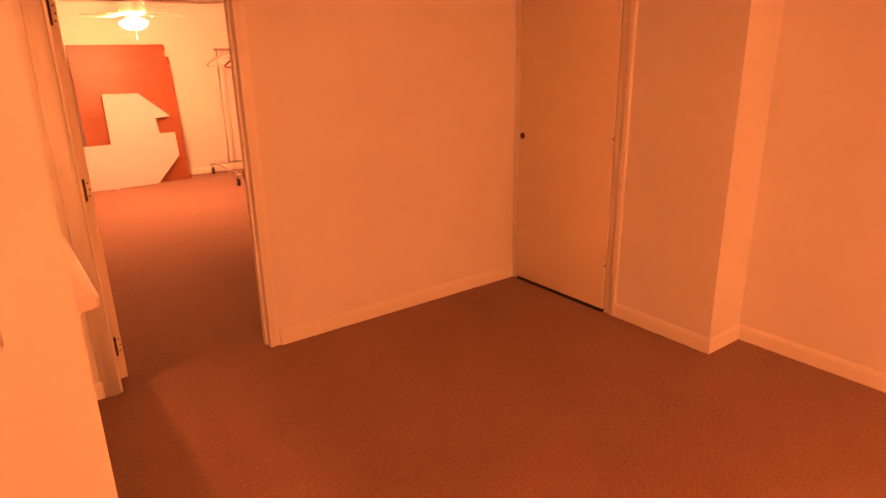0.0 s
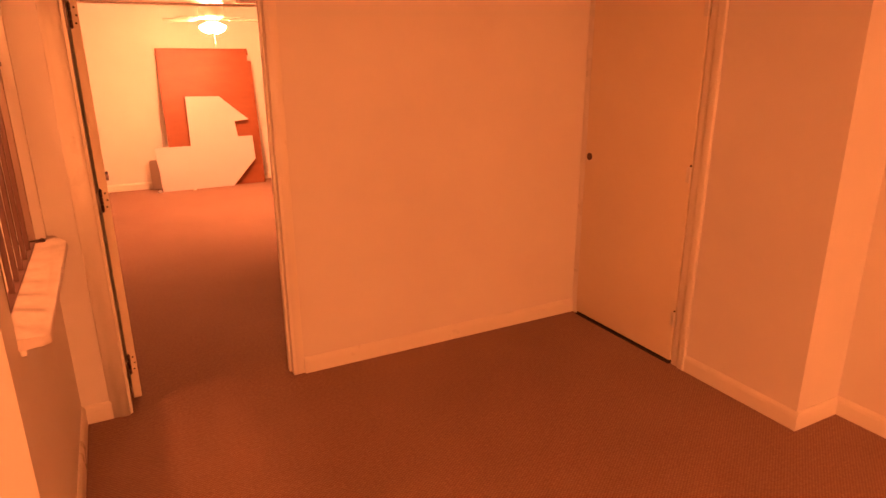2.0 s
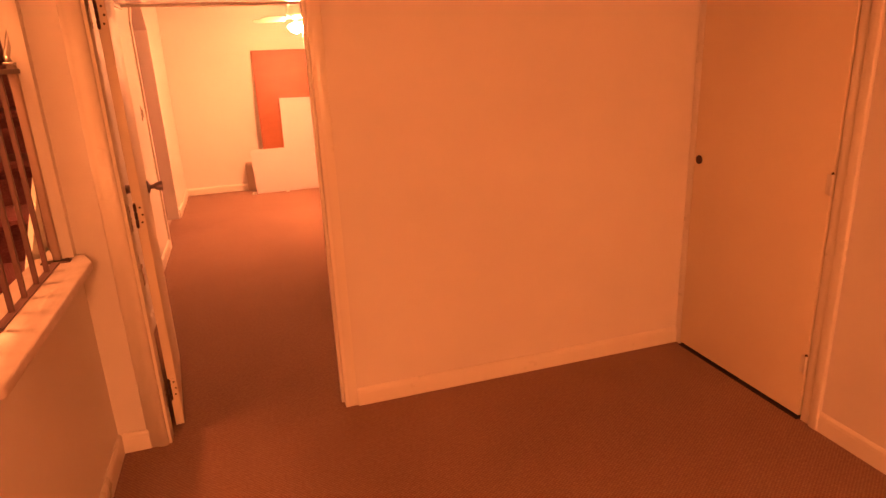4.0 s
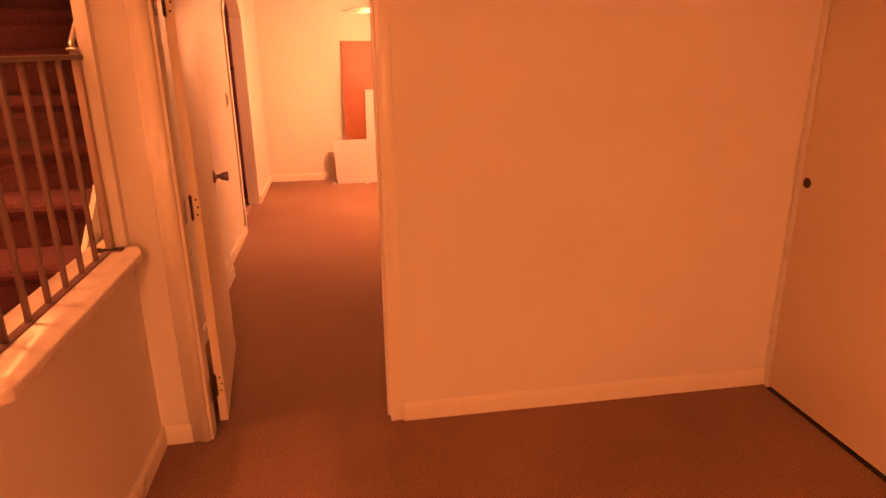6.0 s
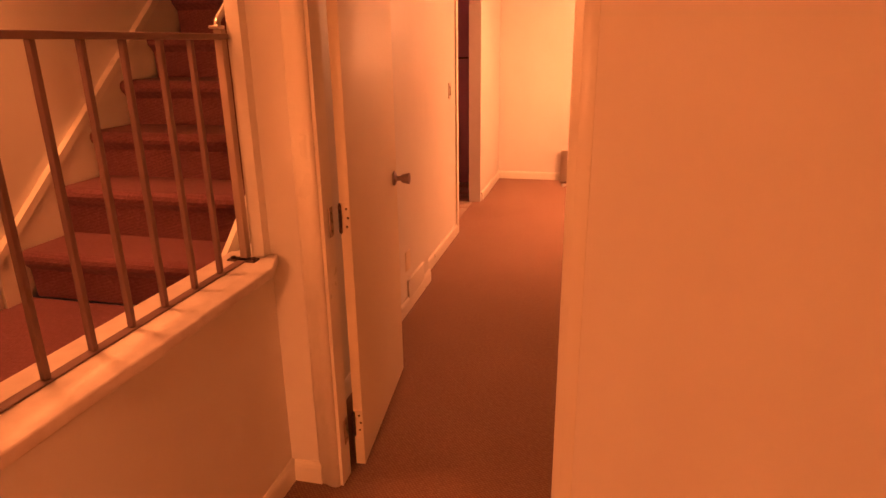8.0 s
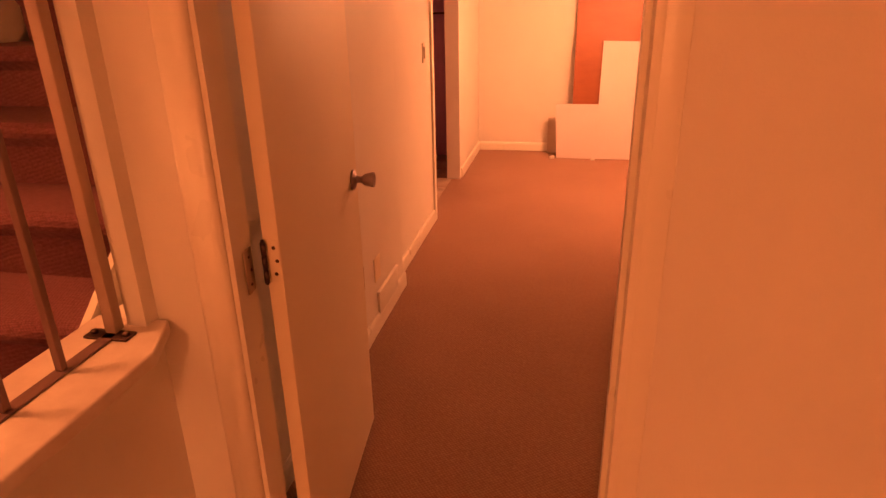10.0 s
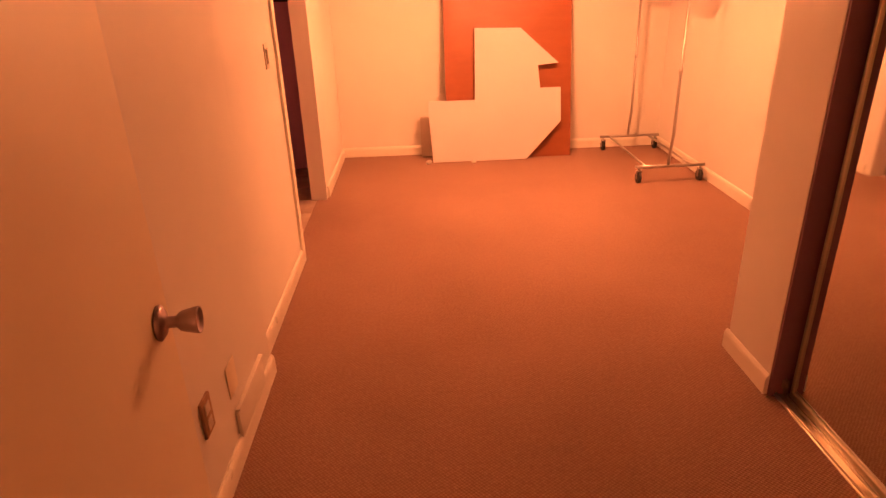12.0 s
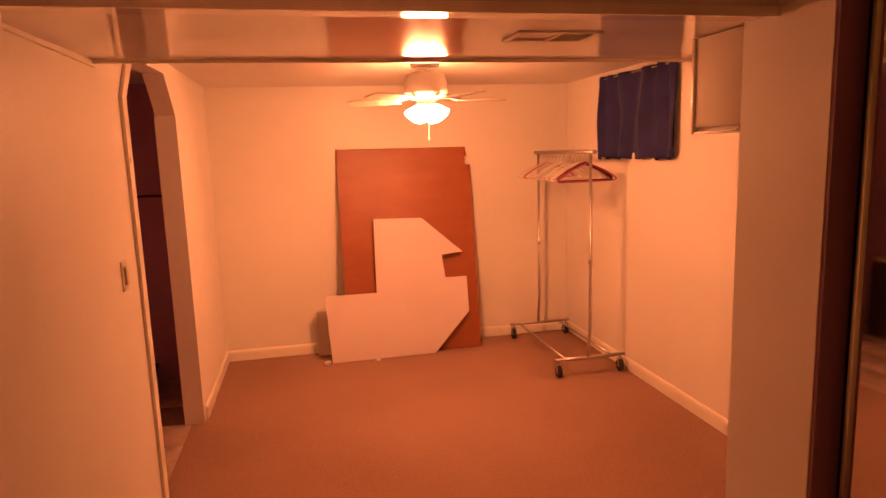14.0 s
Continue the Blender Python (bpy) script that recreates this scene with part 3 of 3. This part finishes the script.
# ---- garment rack with hangers ----
def garment_rack():
    d = thing("garment_rack", "chrome rolling garment rack standing on four black castors", "clothes rack")
    xa, xb, ya, yb = 2.17, 2.64, 4.35, 5.33
    xm = (xa + xb) / 2
    for y in (ya, yb):
        part("foot_bar", tube(bmesh.new(), [(xa - 0.03, y, 0.125), (xb + 0.03, y, 0.125)], 0.0125, 12), CHROME, d)
        part("pole", tube(bmesh.new(), [(xm - 0.015, y, 0.13), (xm - 0.01, y, 0.22), (xm, y, 0.36), (xm, y, 1.56)], 0.0115, 12), CHROME, d)
        part("collar", tube(bmesh.new(), [(xm, y, 0.80), (xm, y, 0.84)], 0.0145, 12), CHROME, d)
        for x in (xa, xb):
            c = part("castor", tube(bmesh.new(), [(x - 0.012, y, 0.042), (x + 0.012, y, 0.042)], 0.042, 20), BLACK, d, "black rubber castor wheel")
            part("castor_fork", boxes((x - 0.018, x - 0.014, y - 0.012, y + 0.012, 0.035, 0.092), (x + 0.014, x + 0.018, y - 0.012, y + 0.012, 0.035, 0.092), (x - 0.018, x + 0.018, y - 0.014, y + 0.014, 0.092, 0.098)), CHROME, c)
            part("castor_hub", tube(bmesh.new(), [(x - 0.0135, y, 0.042), (x + 0.0135, y, 0.042)], 0.014, 12), CHROME, c)
            part("castor_stem", tube(bmesh.new(), [(x, y, 0.098), (x, y, 0.125)], 0.007, 8), CHROME, c)
    for x in (xa + 0.06, xb - 0.06):
        part("base_bar", tube(bmesh.new(), [(x, ya, 0.118), (x, yb, 0.118)], 0.009, 10), CHROME, d)
    part("hanging_rail", tube(bmesh.new(), [(xm, ya - 0.05, 1.565), (xm, yb + 0.05, 1.565)], 0.0125, 12), CHROME, d)
    for y in (ya - 0.055, yb + 0.055):
        part("end_cap", tube(bmesh.new(), [(xm, y - 0.008, 1.565), (xm, y + 0.008, 1.565)], 0.016, 12), CHROME, d)
    return xm, ya, yb


XM, YA, YB = garment_rack()


def hanger(material, label, y, turn, thick, bar_mat=None, width=0.42):
    """A clothes hanger: hook over the rail, sloping shoulders, lower bar."""
    h = thing("clothes_hanger", label, "clothes hanger", "hangers on the rack", at=(XM, y, 1.565), rz=turn)
    r = 0.0165
    hook = [(r * math.sin(a), 0, r * math.cos(a)) for a in [math.radians(v) for v in range(-120, 100, 20)]]
    hook += [(0.017, 0, -0.02), (0.004, 0, -0.045), (0, 0, -0.075)]
    part("hook", tube(bmesh.new(), hook, 0.002, 6), CHROME, h)
    w = width / 2
    sh = [(-w, 0, -0.185), (-w + 0.015, 0, -0.170), (-0.12, 0, -0.125), (-0.04, 0, -0.088), (0, 0, -0.076), (0.04, 0, -0.088), (0.12, 0, -0.125), (w - 0.015, 0, -0.170), (w, 0, -0.185)]
    part("shoulder", tube(bmesh.new(), sh, thick, 8), material, h)
    part("bar", tube(bmesh.new(), [(-w, 0, -0.186), (-w + 0.02, 0, -0.197), (w - 0.02, 0, -0.197), (w, 0, -0.186)], thick * 0.8, 8), bar_mat or material, h)
    return h


WIRE, PALE, RED, PINK, DARK = (
    (CHROME, "thin wire hanger on the chrome rail", 0.0018, 0.42), (PALE_PLASTIC, "pale plastic hanger on the chrome rail", 0.0055, 0.41),
    (RED_PLASTIC, "thick red plastic hanger on the chrome rail", 0.009, 0.43), (RED_PLASTIC, "thin red plastic hanger on the chrome rail", 0.0055, 0.42),
    (DARK_PLASTIC, "dark thick plastic hanger on the chrome rail", 0.012, 0.41))
HUNG = [(5.23, WIRE), (5.15, PALE), (5.10, PINK), (5.04, PALE), (4.97, WIRE), (4.90, PALE), (4.83, PALE), (4.76, WIRE), (4.70, PALE), (4.64, WIRE), (4.58, PALE), (4.53, PALE), (4.475, PINK), (4.44, DARK), (4.40, PINK)]
for i, (y, (m, lab, th, wd)) in enumerate(HUNG):
    hanger(m, lab, y, 7 * math.sin(i * 1.7) + 2, th, None, wd)


# ---- window and curtain ----
win = thing("window", "small high basement window behind the curtain", "window")
part("window_frame", boxes((2.775, 2.80, WY0, WY0 + 0.03, WZ0, WZ1), (2.775, 2.80, WY1 - 0.03, WY1, WZ0, WZ1), (2.775, 2.80, WY0 + 0.03, WY1 - 0.03, WZ0, WZ0 + 0.03), (2.775, 2.80, WY0 + 0.03, WY1 - 0.03, WZ1 - 0.03, WZ1)), TRIM, win)
part("pane", boxes((2.785, 2.789, WY0 + 0.03, WY1 - 0.03, WZ0 + 0.03, WZ1 - 0.03)), GLASS, win)


def curtain():
    d = thing("curtain", "short navy cloth curtain gathered on a rod over the window", "curtain")
    nu, nv = 130, 26
    y0, y1, z0, z1 = 3.79, 4.79, 1.510, 2.100
    bm = bmesh.new()
    rows = []
    for j in range(nv + 1):
        v = j / nv
        row = []
        for i in range(nu + 1):
            u = i / nu
            ph = u * 2 * math.pi * 5.5 + 2.2 * math.sin(u * 6.3) + 0.5 * math.sin(v * 4 + u * 9)
            amp = 0.030 - 0.014 * v
            x = 2.682 - amp * math.sin(ph) - 0.006 * math.sin(ph * 2.3 + 1) * (1 - v) - 0.004 * math.sin(v * 7 + u * 11)
            z = z0 + (z1 - z0) * v + (0.008 * math.sin(ph + 1) + 0.005 * math.sin(u * 30)) * (1 - v) - (0.012 * (1 - math.cos(u * 6)) if j == nv else 0) * 0.3
            y = y0 + (y1 - y0) * u + 0.006 * math.sin(ph * 0.5) * (1 - v)
            row.append(bm.verts.new((x, y, z)))
        rows.append(row)
    for a, b in zip(rows, rows[1:]):
        for i in range(nu):
            bm.faces.new((a[i], a[i + 1], b[i + 1], b[i])).smooth = True
    ob = part("cloth", bm, NAVY, d)
    so = ob.modifiers.new("thick", "SOLIDIFY")
    so.thickness = 0.002
    part("curtain_rod", tube(bmesh.new(), [(2.69, 3.76, 2.082), (2.69, 4.82, 2.082)], 0.005, 8), CHROME, d)
    for y in (3.765, 4.815):
        part("rod_bracket", softbox(2.688, 2.71, y - 0.006, y + 0.006, 2.067, 2.092, 0.001), CHROME, d)


curtain()

# boxed duct end on the closet wall
ductbox = thing("duct_box", "cream painted boxed duct with a loose panel under the ceiling duct", "duct box")
part("body", boxes((1.842, 2.30, 2.067, 2.345, 1.644, 1.951)), WALL, ductbox)
panel = boxes((1.828, 1.84, 2.06, 2.335, 1.656, 1.948))
part("panel", soft(panel, 0.002), DUCT_PANEL, ductbox, "loose cover panel")
part("corner_strip", softbox(1.822, 1.842, 2.335, 2.352, 1.634, 1.951, 0.003), TRIM, ductbox)
part("bottom_strip", softbox(1.824, 1.842, 2.067, 2.334, 1.632, 1.642, 0.002), TRIM, ductbox)
part("clip", softbox(1.826, 1.834, 2.095, 2.113, 1.642, 1.656, 0.001), DARKMETAL, ductbox)

# vent in the duct
vent = thing("ceiling_vent", "cream painted metal air register in the glossy ceiling duct", "vent", at=(-0.025, -0.005, 0.0262))
vx0, vx1, vy0, vy1 = 1.210, 1.445, 2.262, 2.382
part("frame", boxes((vx0 - 0.02, vx1 + 0.02, vy0 - 0.02, vy0, 1.921, 1.93), (vx0 - 0.02, vx1 + 0.02, vy1, vy1 + 0.02, 1.921, 1.93), (vx0 - 0.02, vx0, vy0, vy1, 1.921, 1.93), (vx1, vx1 + 0.02, vy0, vy1, 1.921, 1.93), (1.325, 1.340, vy0, vy1, 1.921, 1.93)), TRIM, vent)
# flat dark sheet for the shade inside the duct
part("backing", boxes((vx0, vx1, vy0, vy1, 1.9285, 1.9295)), GAP_SHADE, vent)
for i in range(12):
    y = vy0 + 0.002 + i * 0.0098
    for a, b, tilt in ((1.340, vx1, 0.011),):
        bm = bmesh.new()
        vs = [bm.verts.new(p) for p in ((a, y - 0.003, 1.9225), (b, y - 0.003, 1.9225), (b, y + tilt, 1.928), (a, y + tilt, 1.928))]
        bm.faces.new(vs)
        bmesh.ops.solidify(bm, geom=list(bm.faces), thickness=0.0012)
        part("slat", bm, TRIM, vent)


# ---- ceiling fan ----
def ceiling_fan():
    fx, fy = 1.22, 4.0
    d = thing("ceiling_fan", "white ceiling fan with pale blades and lit frosted shades", "ceiling fan", at=(fx, fy, 0))
    part("canopy", lathe([(0, CZ), (0.085, CZ), (0.09, CZ - 0.02), (0.08, CZ - 0.05), (0.06, CZ - 0.06), (0, CZ - 0.06)], 28), FANBODY, d)
    part("motor_housing", lathe([(0, 2.05), (0.07, 2.05), (0.108, 2.035), (0.122, 2.00), (0.124, 1.94), (0.112, 1.915), (0.08, 1.90), (0, 1.90)], 32), FANBODY, d)
    part("switch_housing", lathe([(0, 1.90), (0.055, 1.90), (0.06, 1.875), (0.05, 1.845), (0, 1.84)], 24), CHROME, d)
    for k in range(5):
        a = math.radians(6 + 72 * k)
        rot = Matrix.Rotation(a, 4, "Z")
        bm = bmesh.new()
        outline = [(0.17, -0.045), (0.28, -0.056), (0.43, -0.060), (0.475, -0.048), (0.49, -0.02), (0.49, 0.02), (0.475, 0.048), (0.43, 0.060), (0.28, 0.056), (0.17, 0.045)]
        lo = [bm.verts.new((x, y, 1.893 + y * 0.2)) for x, y in outline]
        hi = [bm.verts.new((x, y, 1.900 + y * 0.2)) for x, y in outline]
        bm.faces.new(lo), bm.faces.new(hi)
        for i in range(len(outline)):
            j = (i + 1) % len(outline)
            bm.faces.new((lo[i], lo[j], hi[j], hi[i]))
        bm.transform(rot)
        blade = part("blade", bm, FANBLADE, d, "pale wooden fan blade")
        bm = boxes((0.10, 0.21, -0.014, 0.014, 1.903, 1.911))
        bm.transform(rot)
        part("blade_iron", bm, CHROME, blade)
    for k in range(4):
        a = math.radians(45 + 90 * k)
        turn = Matrix.Rotation(a, 4, "Z")
        m = turn @ Matrix.Translation((0.050, 0, 1.858)) @ pose(0, 0, 0, 0, 140, 0)
        arm = part("lamp_arm", tube(bmesh.new(), [turn @ Vector(p) for p in ((0.03, 0, 1.874), (0.045, 0, 1.872), (0.055, 0, 1.856))], 0.009, 8), CHROME, d)
        part("shade", lathe([(0.016, 0), (0.024, 0.006), (0.034, 0.022), (0.044, 0.042), (0.054, 0.062), (0.058, 0.072), (0.055, 0.072), (0.040, 0.042), (0.022, 0.010), (0.014, 0.006)], 16, m), SHADE_GLOW, arm, "lit frosted glass shade")
        part("bulb", lathe([(0, 0.022), (0.012, 0.026), (0.021, 0.045), (0.024, 0.060), (0.019, 0.076), (0, 0.084)], 10, m), BULB_GLOW, arm, "lit bulb")
    chain = part("pull_chain", tube(bmesh.new(), [(0.008, -0.01, 1.845), (0.008, -0.012, 1.690)], 0.0012, 5), CHROME, d, "thin pull chain")
    for i in range(12):
        part("bead", lathe([(0, -0.0035), (0.003, -0.002), (0.0035, 0), (0.003, 0.002), (0, 0.0035)], 8, Matrix.Translation((0.008, -0.012, 1.835 - 0.0125 * i))), CHROME, chain)
    part("pull", lathe([(0, 0), (0.006, 0.004), (0.007, 0.014), (0.003, 0.024), (0, 0.026)], 12, Matrix.Translation((0.008, -0.012, 1.666))), PALE_PLASTIC, chain)


ceiling_fan()


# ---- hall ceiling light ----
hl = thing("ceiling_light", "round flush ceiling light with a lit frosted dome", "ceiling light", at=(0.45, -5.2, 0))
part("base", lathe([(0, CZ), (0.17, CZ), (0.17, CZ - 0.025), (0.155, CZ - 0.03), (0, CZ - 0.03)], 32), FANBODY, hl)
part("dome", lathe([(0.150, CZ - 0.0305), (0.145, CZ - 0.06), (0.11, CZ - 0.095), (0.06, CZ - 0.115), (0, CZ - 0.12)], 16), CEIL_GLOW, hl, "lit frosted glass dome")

# ---- stairwell ceiling light ----
sl = thing("ceiling_light", "round flush ceiling light high above the stair landing", "ceiling light", at=(-0.85, -0.45, 1.59))
part("base", lathe([(0, CZ), (0.15, CZ), (0.15, CZ - 0.025), (0.135, CZ - 0.03), (0, CZ - 0.03)], 32), FANBODY, sl)
part("dome", lathe([(0.130, CZ - 0.0305), (0.125, CZ - 0.055), (0.09, CZ - 0.085), (0.05, CZ - 0.10), (0, CZ - 0.105)], 14), STAIR_GLOW, sl, "lit frosted glass dome")

# ---- small fittings ----
sw = thing("light_switch", "worn rocker switch plate on the cream wall beside the arch", "light switch", at=(LW2, 2.945, 1.175))
part("plate", softbox(0, 0.006, -0.036, 0.036, -0.058, 0.058, 0.002), PLATE, sw)
part("toggle_frame", softbox(0.006, 0.008, -0.019, 0.019, -0.036, 0.036, 0.001), BOARD_EDGE, sw)
part("toggle", softbox(0.008, 0.014, -0.014, 0.014, -0.03, 0.03, 0.001), PLATE, sw)
reg = thing("wall_register", "low painted cover panel above the baseboard on the cream wall", "cover panel", at=(LW, 1.725, 0.056))
part("panel", softbox(0, 0.012, -0.17, 0.17, 0, 0.125, 0.003), TRIM, reg)
part("lip", softbox(0, 0.017, -0.17, 0.17, 0.1255, 0.134, 0.002), TRIM, reg)
bl = thing("blank_plate", "painted-over blank plate on the cream wall above the baseboard", "wall plate", at=(LW, 1.575, 0.307))
part("plate", softbox(0, 0.005, -0.045, 0.045, -0.058, 0.058, 0.002), DOORP, bl)
ol = thing("wall_outlet", "worn brownish outlet on the cream wall behind the open door", "outlet", at=(LW, 1.325, 0.350))
part("plate", softbox(0, 0.010, -0.037, 0.037, -0.059, 0.059, 0.002), RUST_PLASTIC, ol)
for dz in (-0.026, 0.026):
    part("socket", softbox(0.010, 0.013, -0.017, 0.017, dz - 0.018, dz + 0.018, 0.003), OFFCUT, ol)

# ---- side room ----
tr2 = thing("towel_rail", "dark metal towel rail on the side room wall", "towel rail", at=(-0.31, 5.15, 0))
part("bar", tube(bmesh.new(), [(-0.62, -0.065, 1.36), (-0.06, -0.065, 1.36)], 0.008, 8), DARKMETAL, tr2)
for x in (-0.60, -0.08):
    part("rail_bracket", tube(bmesh.new(), [(x, 0, 1.36), (x, -0.072, 1.36)], 0.010, 8), DARKMETAL, tr2)
bk = thing("waste_bin", "small black bin on the side room floor", "bin", at=(-0.66, 4.98, -0.002))
part("bin", lathe([(0, 0), (0.060, 0), (0.075, 0.17), (0.080, 0.175), (0.072, 0.17), (0.055, 0.01), (0, 0.01)], 24), DARK_PLASTIC, bk)
van = thing("vanity_cabinet", "dark cabinet standing against the side room wall", "cabinet")
part("body", softbox(-1.57, -1.20, 4.15, 4.52, 0.0, 0.62, 0.006), DARK_PLASTIC, van)
part("worktop", softbox(-1.578, -1.18, 4.13, 4.54, 0.6205, 0.65, 0.006), BOARD_EDGE, van)
pic = thing("wall_cabinet", "small dark wall cabinet with a lighter door in the side room", "cabinet")
part("body", softbox(-1.579, -1.47, 4.25, 4.52, 1.25, 1.75, 0.005), DARK_PLASTIC, pic)
part("door", softbox(-1.47, -1.455, 4.255, 4.515, 1.255, 1.745, 0.003), BOARD_EDGE, pic)
towel = thing("towel", "green towel hanging on a hook on the side room wall", "towel")
tp = [(5.105 + 0.006 * math.sin(i * 0.9), 0.72 + i * 0.08) for i in range(13)]
part("cloth", extrude_profile([(y, z) for y, z in tp] + [(y + 0.022, z) for y, z in reversed(tp)], -1.12, -1.0, "x"), GREEN_CLOTH, towel)
part("hook", tube(bmesh.new(), [(-1.06, 5.15, 1.70), (-1.06, 5.115, 1.70), (-1.06, 5.11, 1.72)], 0.006, 8), CHROME, towel)

# floor tiles of the threshold and side room, last
tile_bm = boxes((-0.148, 0.148, -0.148, 0.148, -0.012, -0.002))
soft(tile_bm, 0.002, 1)
tile_me = bpy.data.meshes.new("floor_tile")
tile_bm.to_mesh(tile_me)
tile_bm.free()
tile_me.materials.append(TILE)
tiles = tagged(new("tile_floor"), "pale square tiles on the side room floor", "", "", "structure")
for i in range(4):
    for j in range(7):
        o = new("floor_tile", tile_me)
        o.parent = tiles
        o.location = (-0.41 - i * 0.3, 3.25 + j * 0.3, 0)
